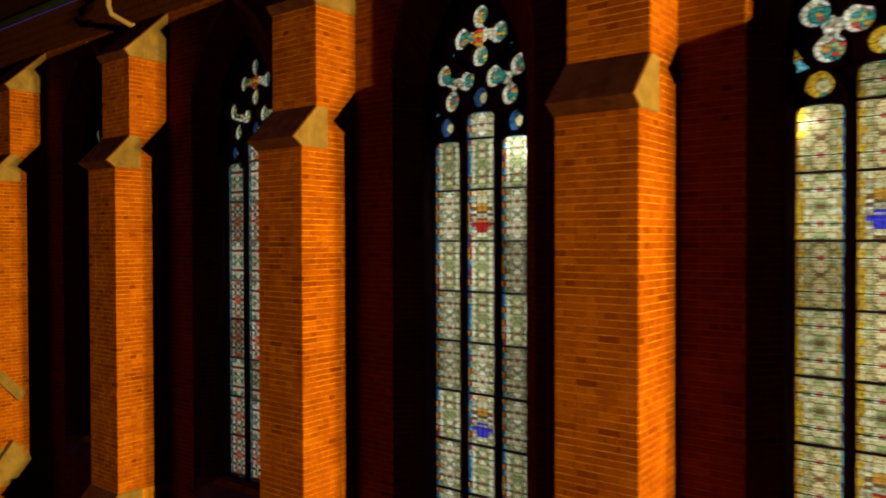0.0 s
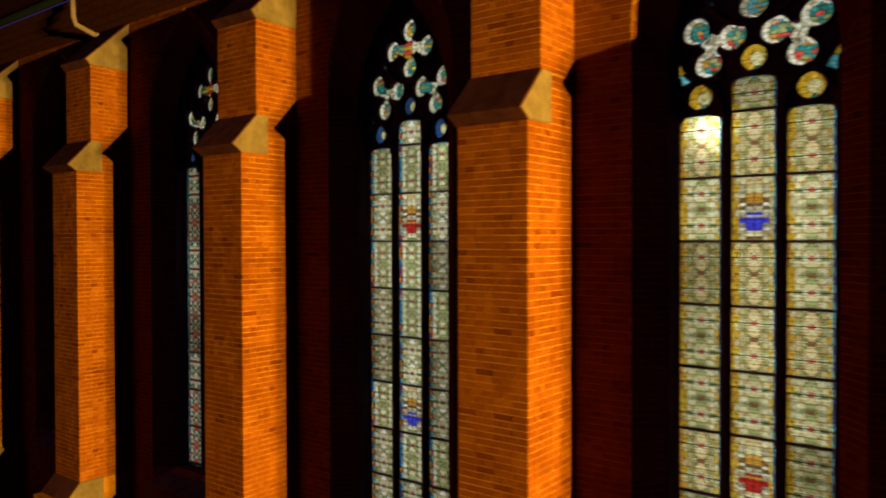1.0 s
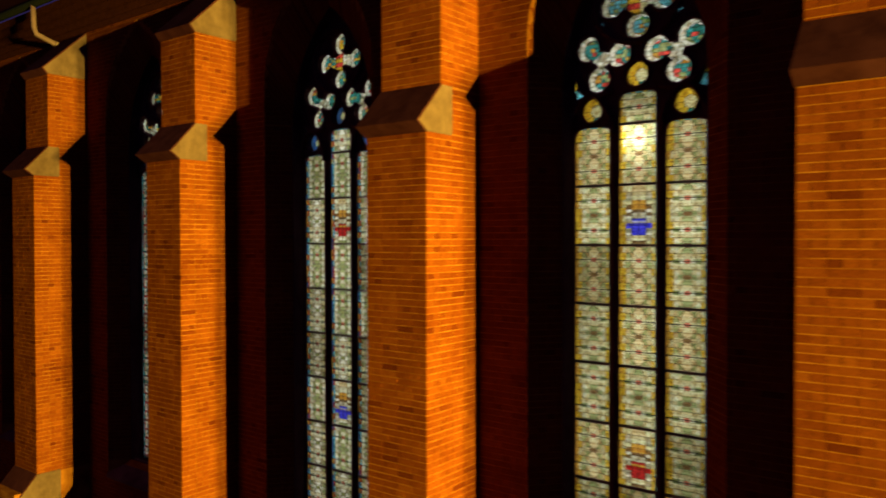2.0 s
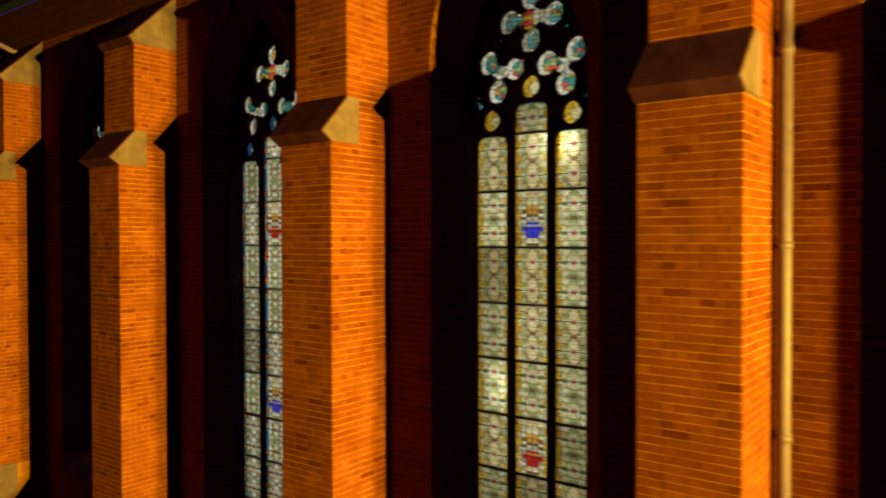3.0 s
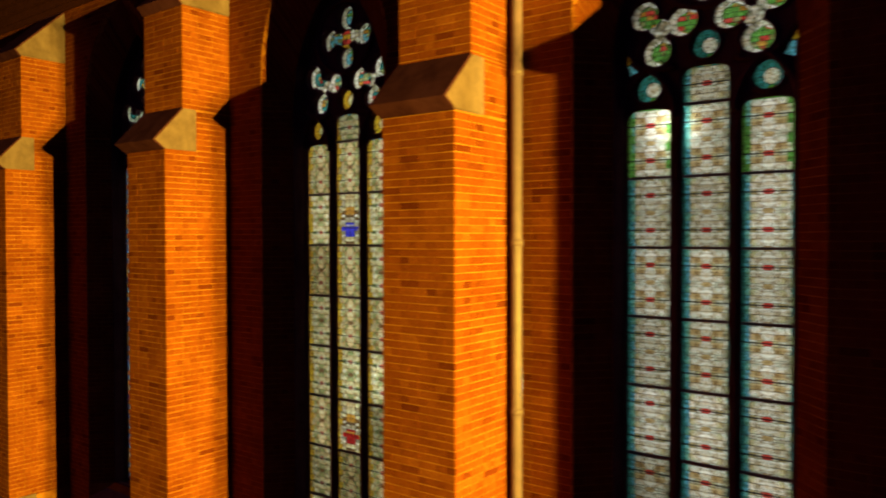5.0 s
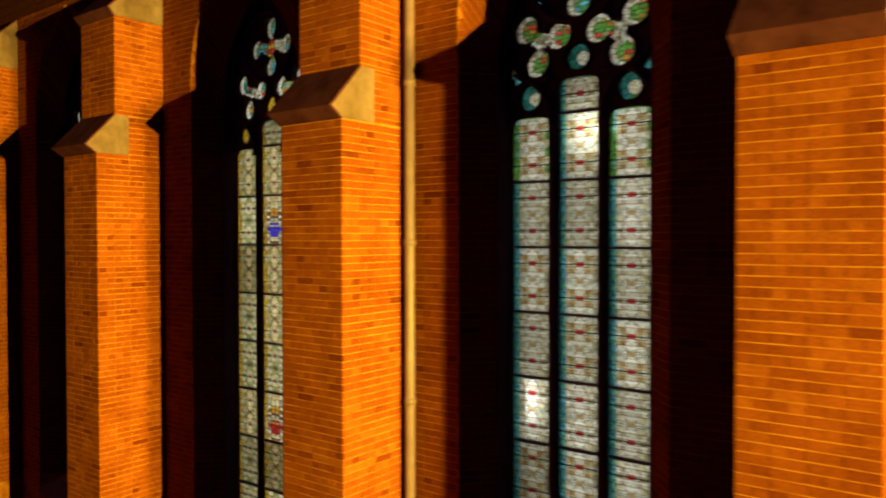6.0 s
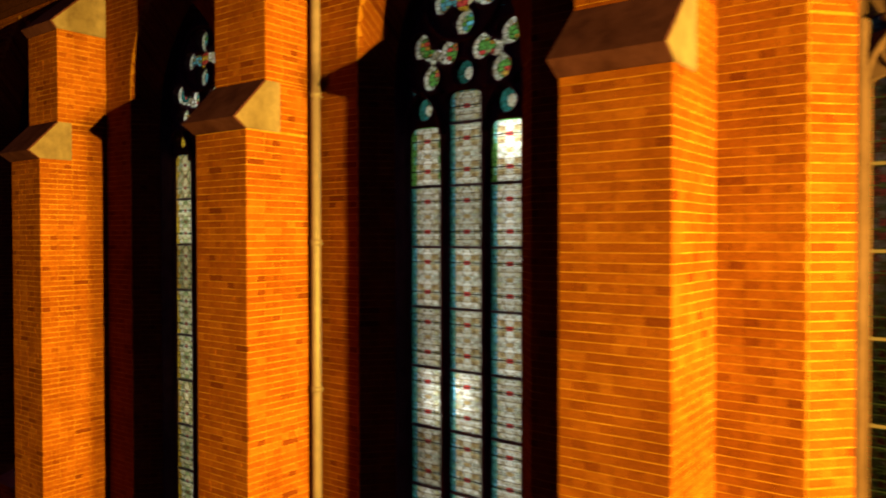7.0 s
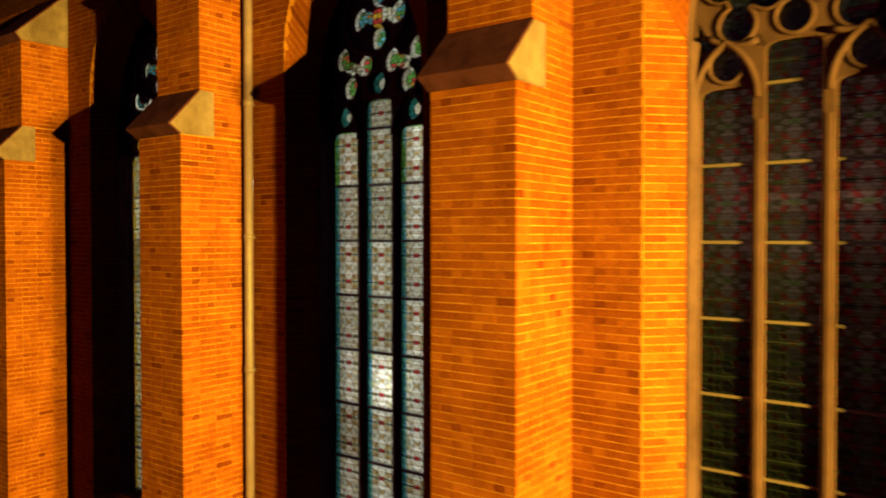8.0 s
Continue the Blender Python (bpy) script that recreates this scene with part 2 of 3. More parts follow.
# ---- ground and far shell ----
bm = bmesh.new()
bmesh.ops.create_grid(bm, x_segments=60, y_segments=60, size=400)
for v in bm.verts:
    v.co.z = 0.0 if abs(v.co.x) < 60 and abs(v.co.y) < 60 else noise.noise(v.co * 0.02) * 0.6 - 0.3
tagged(new("ground", bm_mesh("ground", bm, GROUND)), "dark damp trodden grass at the foot of the church", "ground", kind="structure")


# ---- the wall with its window openings ----
def wall_bay(k, x0, x1, centre, wide=0.0):
    """One bay of the brick wall between two buttresses, with a splayed pointed opening."""
    holder = tagged(new("wall_bay_%d" % (k + 1)), "red brick church wall with a splayed pointed window opening", "wall", kind="structure")
    stretch = 1 + wide / OUT_HALF
    outer = [(centre + x * (stretch if x > 0 else 1), z) for x, z in arch_outline(OUT_HALF, OUT_RISE, SILL - 0.35, OUT_SPRING)]
    inner = [(centre + x, z) for x, z in arch_outline(IN_HALF, IN_RISE, SILL)]
    top = Z_EAVE + 0.5
    bm = bmesh.new()

    def sheet(points, y):
        edge = [bm.verts.new((x, y, z)) for x, z in ((x0, 0), (x1, 0), (x1, top), (x0, top))]
        hole = [bm.verts.new((x, y, z)) for x, z in points]
        es = []
        for loop in (edge, hole):
            es += [bm.edges.new((loop[i], loop[(i + 1) % len(loop)])) for i in range(len(loop))]
        bmesh.ops.triangle_fill(bm, edges=es, use_beauty=True, normal=(0, -1, 0))
        return edge, hole

    fe, fh = sheet(outer, WALL)
    be, bh = sheet(inner, INNER)
    mid = [bm.verts.new((x, 9.33, z)) for x, z in inner]
    n = len(mid)
    for i in range(n):
        j = (i + 1) % n
        bm.faces.new((fh[i], fh[j], mid[j], mid[i]))
        bm.faces.new((mid[i], mid[j], bh[j], bh[i])).material_index = 1
    for i in range(4):
        j = (i + 1) % 4
        bm.faces.new((fe[i], fe[j], be[j], be[i]))
    core = bm_mesh("core", bm, MORTAR)
    core.materials.append(TRACERY)
    part("core", core, holder, "pale lime mortar behind the bricks")
    lay = Bricks()

    def left(z):
        h = arch_half(OUT_HALF, OUT_RISE, z, OUT_SPRING) if z > SILL - 0.35 else 0
        return 0.0, centre - h - x0

    def right(z):
        h = arch_half(OUT_HALF, OUT_RISE, z, OUT_SPRING) if z > SILL - 0.35 else 0
        return centre + h * stretch - x0, x1 - x0

    lay.lay((x0, WALL), (1, 0), (0, -1), centre - x0, 0.0, top, 0, left, lambda s, z: k < 4 and 5.5 < z < 11.0)
    lay.lay((x0, WALL), (1, 0), (0, -1), x1 - x0, 0.0, top, 0, right)
    run = math.hypot(OUT_HALF - IN_HALF, 9.33 - WALL)
    ux, uy = (OUT_HALF - IN_HALF) / run, (9.33 - WALL) / run
    lay.lay((centre - OUT_HALF + 0.012 * ux, WALL + 0.012 * uy), (ux, uy), (uy, -ux), run - 0.012, SILL, 10.08, 1)
    if not wide:
        lay.lay((centre + OUT_HALF - 0.012 * ux, WALL + 0.012 * uy), (-ux, uy), (-uy, -ux), run - 0.012, SILL, 10.08, 1)
    taper = lambda z: (0.0, max(0.0, (run - 0.02) * (OUT_SPRING + 0.05 - z) / (OUT_SPRING - 10.03)))
    lay.lay((centre - OUT_HALF + 0.012 * ux, WALL + 0.012 * uy), (ux, uy), (uy, -ux), run - 0.012, 10.08, OUT_SPRING, 1, taper)
    if not wide:
        lay.lay((centre + OUT_HALF - 0.012 * ux, WALL + 0.012 * uy), (-ux, uy), (-uy, -ux), run - 0.012, 10.08, OUT_SPRING, 1, taper)
    # bricks on edge round the splayed head
    for side in (-1,) if wide else (-1, 1):
        steps = 26
        for i in range(steps):
            za, zb = (OUT_SPRING + OUT_RISE * (math.sin(math.pi / 2 * (i + d) / steps)) for d in (0.06, 0.94))
            ia, ib = (SPRING + IN_RISE * (math.sin(math.pi / 2 * (i + d) / steps)) for d in (0.06, 0.94))
            q = [(side * arch_half(OUT_HALF, OUT_RISE, za, OUT_SPRING), WALL + 0.01, za), (side * arch_half(OUT_HALF, OUT_RISE, zb, OUT_SPRING), WALL + 0.01, zb),
                 (side * arch_half(IN_HALF, IN_RISE, ib), 9.32, ib), (side * arch_half(IN_HALF, IN_RISE, ia), 9.32, ia)]
            b = len(lay.verts)
            for s in (0.008, -0.02):
                lay.verts += [(centre + x - side * s * 0.7, y - s * 0.6, z - s * 0.3) for x, y, z in q]
            lay.faces += [(b, b + 1, b + 2, b + 3)] + [(b + e, b + 4 + e, b + 4 + (e + 1) % 4, b + (e + 1) % 4) for e in range(4)]
    part("brickwork", lay.mesh("brickwork"), holder, kind="stuff")
    SINGLE.append((holder, lay.single))
    part("window_sill", profile_x("window_sill", [(WALL - 0.06, SILL - 0.36), (WALL - 0.06, SILL - 0.30), (9.42, SILL + 0.02), (9.42, SILL - 0.36)],
                                  centre - 1.30, centre + 1.30, STONE, 0.006), holder, "sloping stone window sill")
    return holder


for k, r in enumerate(RIGHT):
    nxt = r + PITCH - BWIDE if k else r + PITCH
    wall_bay(k, r, nxt, CENTRE[k], 0 if k else 0.6)
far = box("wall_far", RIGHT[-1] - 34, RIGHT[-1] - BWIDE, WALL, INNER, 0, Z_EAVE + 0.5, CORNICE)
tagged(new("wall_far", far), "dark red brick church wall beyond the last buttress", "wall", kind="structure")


# ---- buttresses ----
RISES = (0.10, 0.03, 0.0)                         # the nearest caps sit a little higher


def buttress(k, r):
    holder = tagged(new("buttress"), "stepped red brick buttress with pale stone weathering caps", "buttress", "buttresses of the church wall")
    l = r - BWIDE
    rise = RISES[min(k, 2)]
    drip, stage, nose = Z_DRIP + rise, Z_STAGE + rise, 0.20
    part("core", profile_x("core", [(FRONT, 2.6), (FRONT, drip + 0.02), (UPPER, drip + 0.5), (UPPER, Z_TOP + 0.02), (WALL + 0.3, Z_TOP + 0.02), (WALL + 0.3, 2.6)],
                           l, r, MORTAR, 0), holder, "pale lime mortar between the bricks")
    lay = Bricks()
    near = (lambda s, z: k < 5 and 5.6 <= z < drip)
    lay.lay((l - PROUD, FRONT), (1, 0), (0, -1), BWIDE + 2 * PROUD, 2.9, drip, 0, None, near)
    lay.lay((l - PROUD, UPPER), (1, 0), (0, -1), BWIDE + 2 * PROUD, stage, Z_TOP, 0)
    for x, s in ((r, 1), (l, -1)):
        lay.lay((x, FRONT + 0.021), (0, 1), (s, 0), WALL - FRONT - 0.03, 2.9, drip, 1)
        lay.lay((x, 8.335), (0, 1), (s, 0), WALL - 8.345, drip, stage, 1)
        lay.lay((x, UPPER + 0.021), (0, 1), (s, 0), WALL - UPPER - 0.03, stage, Z_TOP, 1)
    part("brickwork", lay.mesh("brickwork"), holder, kind="stuff")
    SINGLE.append((holder, lay.single))
    e, caps = 0.028, {}
    caps["weathering"] = part("weathering_cap", profile_x("weathering_cap", [(FRONT - 0.012, drip - 0.01), (FRONT - nose, drip + 0.11), (UPPER - 0.012, stage), (8.33, stage), (8.33, drip - 0.01)],
                                     l - e, r + e, STONE, 0.012), holder, "worn sloping sandstone cap with a drip edge")
    caps["top"] = part("top_cap", profile_x("top_cap", [(UPPER - 0.012, Z_TOP), (UPPER - 0.115, Z_TOP + 0.11), (WALL, Z_TOP + 1.06), (WALL, Z_TOP)],
                              l - e, r + e, STONE, 0.012), holder, "worn sloping sandstone cap under the eaves")
    caps["lower"] = part("lower_cap", profile_x("lower_cap", [(7.30, 2.15), (7.19, 2.26), (FRONT - 0.012, 2.93), (8.3, 2.93), (8.3, 2.15)], l - e, r + e, STONE, 0.012), holder,
         "worn sloping sandstone cap with a drip edge")
    # thin slabs, darker than the caps, over their slopes and drip fronts
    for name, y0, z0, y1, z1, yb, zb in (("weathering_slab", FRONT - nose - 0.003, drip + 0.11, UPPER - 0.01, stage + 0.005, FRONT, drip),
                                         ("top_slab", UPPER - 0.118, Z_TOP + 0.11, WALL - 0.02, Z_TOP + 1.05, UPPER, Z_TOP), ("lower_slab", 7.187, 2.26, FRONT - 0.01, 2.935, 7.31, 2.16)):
        part(name, profile_x(name, [(yb - 0.022, zb - 0.016), (y0 - 0.012, z0), (y1, z1 + 0.012), (y1, z1 - 0.03), (y0 + 0.03, z0), (yb, zb - 0.016)], l - e + 0.006, r + e - 0.006, DARK_SLAB, 0.004), caps[name.split("_")[0]],
             "dark slope of the cap")
    base = Bricks()
    part("base_core", box("base_core", l, r, 7.32, WALL + 0.2, 0, 2.6, MORTAR), holder)
    base.lay((l - PROUD, 7.32), (1, 0), (0, -1), BWIDE + 2 * PROUD, 0, 2.15, 0)
    for x, s in ((r, 1), (l, -1)):
        base.lay((x, 7.341), (0, 1), (s, 0), WALL - 7.35, 0, 2.15, 1)
    part("base_brickwork", base.mesh("base_brickwork"), holder, kind="stuff")
    return holder


for k, r in enumerate(RIGHT):
    buttress(k, r)

gable = tagged(new("low_gable"), "small pale stone gable coping set against a brick buttress", "gable")
gx = RIGHT[-1]
part("coping", profile_x("coping", [(7.55, 4.80), (7.70, 4.95), (8.38, 4.22), (8.20, 4.02)], gx + 0.006, gx + 0.12, STONE, 0.012), gable, "pale stone coping slab")
part("kneeler", profile_x("kneeler", [(7.6, 2.05), (7.6, 2.55), (8.03, 3.1), (8.46, 2.58), (8.36, 2.44), (8.14, 2.05)], gx + 0.006, gx + 0.20, STONE, 0.012), gable, "pale stone kneeler")

# ---- eaves, roof, interior shell ----
X0, X1 = RIGHT[-1] - 34, RIGHT[0] + PITCH
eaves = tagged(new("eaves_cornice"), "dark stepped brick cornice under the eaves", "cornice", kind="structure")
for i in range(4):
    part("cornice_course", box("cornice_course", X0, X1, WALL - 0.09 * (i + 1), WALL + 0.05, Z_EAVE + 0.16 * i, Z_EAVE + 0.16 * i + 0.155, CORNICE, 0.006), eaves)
# extra dark course, added to cover the lit strip of wall above the caps
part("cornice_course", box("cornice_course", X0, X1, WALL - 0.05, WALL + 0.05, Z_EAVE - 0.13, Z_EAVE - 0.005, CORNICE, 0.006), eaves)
part("gutter", tube("gutter", [(X0, WALL - 0.5, Z_EAVE + 0.68), (X1, WALL - 0.5, Z_EAVE + 0.68)], 0.09, LEAD), eaves, "dull metal rain gutter")
roof = profile_x("roof", [(WALL - 0.48, Z_EAVE + 0.66), (WALL - 0.48, Z_EAVE + 0.74), (20.5, 34.0), (20.5, 33.9)], X0, X1, ROOF, 0)
tagged(new("roof", roof), "steep dark clay tile church roof", "roof", kind="structure")
for name, b, m, text in (
        ("interior_floor", (X0, X1, INNER, 20.5, 0.2, 0.3), FLOORING, "stone floor inside the church"),
        ("interior_ceiling", (X0, X1, INNER, 20.5, 13.4, 13.55), PLASTER, "white plaster ceiling inside the church"),
        ("interior_wall", (X0, X1, 20.2, 20.5, 0.3, 13.4), PLASTER, "white plaster wall inside the church"),
        # next two: unseen walls added to block lamp light and bounce at the nearest window
        ("partition_wall", (7.0, 7.3, INNER + 0.01, 20.2, 0.3, 13.4), CORNICE, "unseen dark wall added inside to keep lamp light from the nearest window"),
        ("vestry_wall", (7.31, X1, 11.7, 11.9, 0.3, 13.4), CORNICE, "unseen dark wall added close behind the nearest window to keep its glass dark"),
        ("end_wall_east", (X1, X1 + 0.4, WALL - 0.3, 20.5, 0, 13.55), CORNICE, "brick end wall of the church"),
        ("end_wall_west", (X0 - 0.4, X0, WALL - 0.3, 20.5, 0, 13.55), CORNICE, "brick end wall of the church")):
    tagged(new(name, box(name, *b, m)), text, "wall" if "wall" in name else name.split("_")[1], kind="structure")

# ---- windows ----


def foil(cx, cz, angles, dx, dz, radius, steps=14):
    """Outline of a trefoil or quatrefoil: round lobes that open into a small middle."""
    pts = []
    for a in sorted(x % 360 for x in angles):
        ox, oz = cx + dx * math.cos(radians(a)), cz + dz * math.sin(radians(a))
        for i in range(steps):
            th = a - 150 + 300 * i / (steps - 1)
            pts.append((ox + radius * math.cos(radians(th)), oz + radius * math.sin(radians(th))))
    return pts


def oval(cx, cz, rx, rz, steps=18):
    return [(cx + rx * math.cos(2 * math.pi * i / steps), cz + rz * math.sin(2 * math.pi * i / steps)) for i in range(steps)]


LIGHTS = (-0.64, 0.0, 0.64)
HALF = 0.272
HEADS = (9.56, 9.98, 9.56)
# middle, angles of the lobes, their distance across and up, lobe radius, middle's half width and height
TREFOILS = ((-0.505, 10.43, (138, 10, 262), 0.258, 0.258, 0.192, 0.11, 0.11), (0.505, 10.43, (42, 170, 278), 0.258, 0.258, 0.192, 0.11, 0.11))
QUATREFOIL = (0.0, 11.13, (0, 90, 180, 270), 0.35, 0.31, 0.192, 0.19, 0.155)
OCULI = ((-0.64, 9.77), (0.0, 10.185), (0.64, 9.77))
SPANDRELS = (((-0.965, 9.90), (-0.76, 9.97), (-0.93, 10.27)), ((0.965, 9.90), (0.76, 9.97), (0.93, 10.27)),
             ((-0.45, 9.96), (-0.25, 9.92), (-0.31, 10.06)), ((0.45, 9.96), (0.25, 9.92), (0.31, 10.06)),
             ((-0.62, 10.92), (-0.47, 10.86), (-0.50, 10.98)), ((0.62, 10.92), (0.47, 10.86), (0.50, 10.98)))


def head_outline(cx, top, z0):
    """A light's head: upright sides and a flattened round top."""
    pts = [(cx - HALF, z0)]
    for i in range(11):
        a = math.pi * (1 - i / 10)
        pts.append((cx + HALF * (math.copysign(abs(math.cos(a)) ** 0.6, math.cos(a))), top - 0.11 + 0.11 * math.sin(a) ** 0.8))
    return pts + [(cx + HALF, z0)]


PLATE_Z = 9.2


def tracery_mesh():
    bm = bmesh.new()
    loops = [arch_outline(IN_HALF - 0.004, IN_RISE - 0.006, PLATE_Z)]
    loops += [oval(x, z, 0.178, 0.178) for x, z in OCULI]
    for x, z, angles, dx, dz, r, hx, hz in TREFOILS + (QUATREFOIL,):
        loops.append(foil(x, z, angles, dx, dz, r))
    loops += [list(s) for s in SPANDRELS]
    outer = loops[0]
    lower = []
    for cx, top in zip(LIGHTS, HEADS):
        lower += head_outline(cx, top, PLATE_Z)
    loops[0] = outer[:-1] + [outer[-1]] + lower[::-1]
    es = []
    for loop in loops:
        vs = [bm.verts.new((x, 0, z)) for x, z in loop]
        es += [bm.edges.new((vs[i], vs[(i + 1) % len(vs)])) for i in range(len(vs))]
    bmesh.ops.triangle_fill(bm, edges=es, use_beauty=True, normal=(0, -1, 0))
    got = bmesh.ops.extrude_face_region(bm, geom=bm.faces[:])
    bmesh.ops.translate(bm, verts=[v for v in got["geom"] if isinstance(v, bmesh.types.BMVert)], vec=(0, 0.19, 0))
    return bm_mesh("tracery", bm, TRACERY), loops[1:]


def pane(polys, name, lead=0.003):
    """Glass pieces, each set in its lead: polys are (corners, glass key)."""
    keys = sorted({k for _, k, *_ in polys})
    gv, gf, gs, lv, lf = [], [], [], [], []
    for pts, key, *wide in polys:
        n = len(pts)
        if sum(pts[i - 1][0] * pts[i][1] - pts[i][0] * pts[i - 1][1] for i in range(n)) < 0:
            pts = pts[::-1]
        cx, cz = sum(p[0] for p in pts) / n, sum(p[1] for p in pts) / n
        inner = []
        for x, z in pts:
            d = math.hypot(cx - x, cz - z) or 1
            f = min(0.4, lead / d)
            inner.append((x + (cx - x) * f, z + (cz - z) * f))
        b = len(gv)
        front = -0.004 * wide[0] if wide else 0
        gv += [(x, front, z) for x, z in inner]
        gf.append(tuple(range(b, b + n)))
        gs.append(keys.index(key))
        b = len(lv)
        lv += [(x, y + front, z) for y, ring in ((-0.006, pts), (-0.006, inner), (0.003, inner), (0.003, pts)) for x, z in ring]
        for i in range(n):
            j = (i + 1) % n
            for a in range(3):
                lf.append((b + a * n + i, b + a * n + j, b + (a + 1) * n + j, b + (a + 1) * n + i))
    return mesh_of(name, gv, gf, [GLASS[k] for k in keys], gs), mesh_of("lead_cames", lv, lf, [LEAD])


STYLES = [  # colours per window, from the nearest back: borders at one side and the other, field, knots, rosettes, tracery
    dict(edge=("ruby", "brown"), band=("blush", "ruby"), far=("brown", "ruby"), in_far=("ruby", "blush"), petal="blush", field=("blush", "ruby", "brown", "rose", "blush", "brown"),
         knot="leaf", rose="rose", eye=("blush", "brown"), lobe=("ruby", "brown")),
    dict(border=(0.045, 0.092), rose_half=0.072, edge=("teal", "teal"), band=("sky", "aqua"), far=("teal", "leaf"), in_far=("white", "smoke"), petal="white", field=("white", "white", "cream", "white", "white", "buff"),
         knot="buff", rose="rose", eye=("teal", "white"), lobe=("green", "rose")),
    dict(border=(0.05, 0.094), edge=("yellow", "amber"), band=("yellow", "cream"), far=("blue", "sky"), in_far=("cream", "yellow"), petal="cream", field=("cream", "pale", "cream", "leaf", "buff", "pale"),
         knot="brown", rose="coral", eye=("yellow", "cream"), lobe=("teal", "rose")),
    dict(edge=("blue", "amber"), band=("sky", "ruby"), far=("pale", "teal"), in_far=("white", "pale"), petal="pale", field=("pale", "leaf", "white", "cream", "pale", "smoke"),
         knot="leaf", rose="coral", eye=("blue", "cream"), lobe=("teal", "rose")),
    dict(edge=("teal", "sky"), band=("teal", "rose"), far=("teal", "blue"), in_far=("white", "rose"), petal="pale", field=("white", "pale", "smoke", "teal", "rose"),
         knot="leaf", rose="rose", eye=("blue", "white"), lobe=("teal", "yellow")),
    dict(edge=("teal", "sky"), band=("teal", "green"), far=("teal", "sky"), in_far=("pale", "green"), petal="pale", field=("pale", "white", "leaf", "pale"),
         knot="leaf", rose="rose", eye=("teal", "white"), lobe=("green", "yellow"))]


def panel_polys(s, height, seed, crest=None):
    """Leaded pattern of one panel: coloured borders, a pale field with red rosettes and dark knots."""
    r = random.Random(seed)
    w = HALF * 2
    polys = []
    pick = random.Random(len(s["field"]) * 31 + ord(s["petal"][0]) + seed % 2)
    tones = {(m, q): pick.choice(s["field"]) for m in range(4) for q in range(2)}
    units = max(1, round(height / 0.395))
    h = height / units
    e, b = s.get("border", (0.036, 0.074))
    rose = s.get("rose_half", 0.052)
    for u in range(units):
        z0 = u * h
        for i in range(4):
            za, zb = z0 + h * i / 4, z0 + h * (i + 1) / 4
            for x0, x1, kinds in ((0, e, s["edge"]), (w - e, w, s["far"]), (e, b, s["band"]), (w - b, w - e, s["in_far"])):
                flip = (i + (x0 > w / 2) + (r.random() < 0.15)) % 2
                polys.append(([(x0, za), (x1, za), (x1, zb), (x0, zb)], kinds[flip]))
        if crest:
            continue
        c, side = w / 2, w / 2 - b
        rows = ((0, 0.07), (0.07, 0.04), (0.25, 0.08), (0.43, rose * 0.5), (0.5, rose), (0.57, rose * 0.5), (0.75, 0.08), (0.93, 0.04), (1, 0.07))
        for j in range(8):
            (fa, pa), (fb, pb), m = rows[j], rows[j + 1], min(j, 7 - j)
            za, zb = z0 + h * fa, z0 + h * fb
            polys.append(([(c - pa, za), (c + pa, za), (c + pb, zb), (c - pb, zb)], (s["knot"], tones[(0, 0)], s["petal"], s["rose"])[m]))
            for sx in (-1, 1):
                qa, qb = (pa + side) / 2, (pb + side) / 2
                polys.append(([(c + sx * pa, za), (c + sx * qa, za), (c + sx * qb, zb), (c + sx * pb, zb)], tones[(m, 0)]))
                polys.append(([(c + sx * qa, za), (c + sx * side, za), (c + sx * side, zb), (c + sx * qb, zb)], tones[(m, 1)]))
    if crest:
        x0, x1, c = b, w - b, w / 2
        rows = [(0.0, 0.06, s["petal"], s["knot"]), (0.06, 0.13, "smoke", s["petal"]), (0.13, 0.16, "white", crest)]
        shine = "lilac" if crest == "royal" else "amber"
        rows += [(0.16 + 0.032 * i, 0.192 + 0.032 * i, crest if i in (2, 3) else "smoke", shine if i == 4 else crest) for i in range(6)]
        rows += [(0.352, 0.385, "white", "smoke"), (0.385, 0.43, "brown", "smoke"), (0.43, 0.47, "white", "brown"), (0.47, 0.53, "brown", "amber"), (0.53, 0.59, s["petal"], "amber"),
                 (0.59, 0.70, "smoke", s["petal"]), (0.70, height, s["petal"], "buff")]
        for za, zb, outer, mid in rows:
            a = 0.085 if outer == crest else 0.10
            for xa, xb, key in ((x0, c - a, outer), (c - a, c, mid), (c, c + a, mid), (c + a, x1, outer)):
                polys.append(([(xa, za), (xb, za), (xb, zb), (xa, zb)], key))
    return polys


def clip_top(polys, half, top, arch):
    """Round off the upper corners of a head panel and run its border over the top."""
    out = []
    for pts, key, *layer in polys:
        rounded = []
        for x, z in pts:
            d = abs(x - half) / half
            lim = top - 0.11 + 0.11 * max(0.0, 1 - d ** 3.3) ** 0.5
            rounded.append((x, min(z, lim)))
        zs = [p[1] for p in rounded]
        if max(zs) - min(zs) > 0.012:
            if not layer and max(zs) > top - 0.012:
                key = arch[len(out) % 2]
            elif layer and max(zs) > top - 0.012:
                continue
            out.append((rounded, key, *layer))
    return out


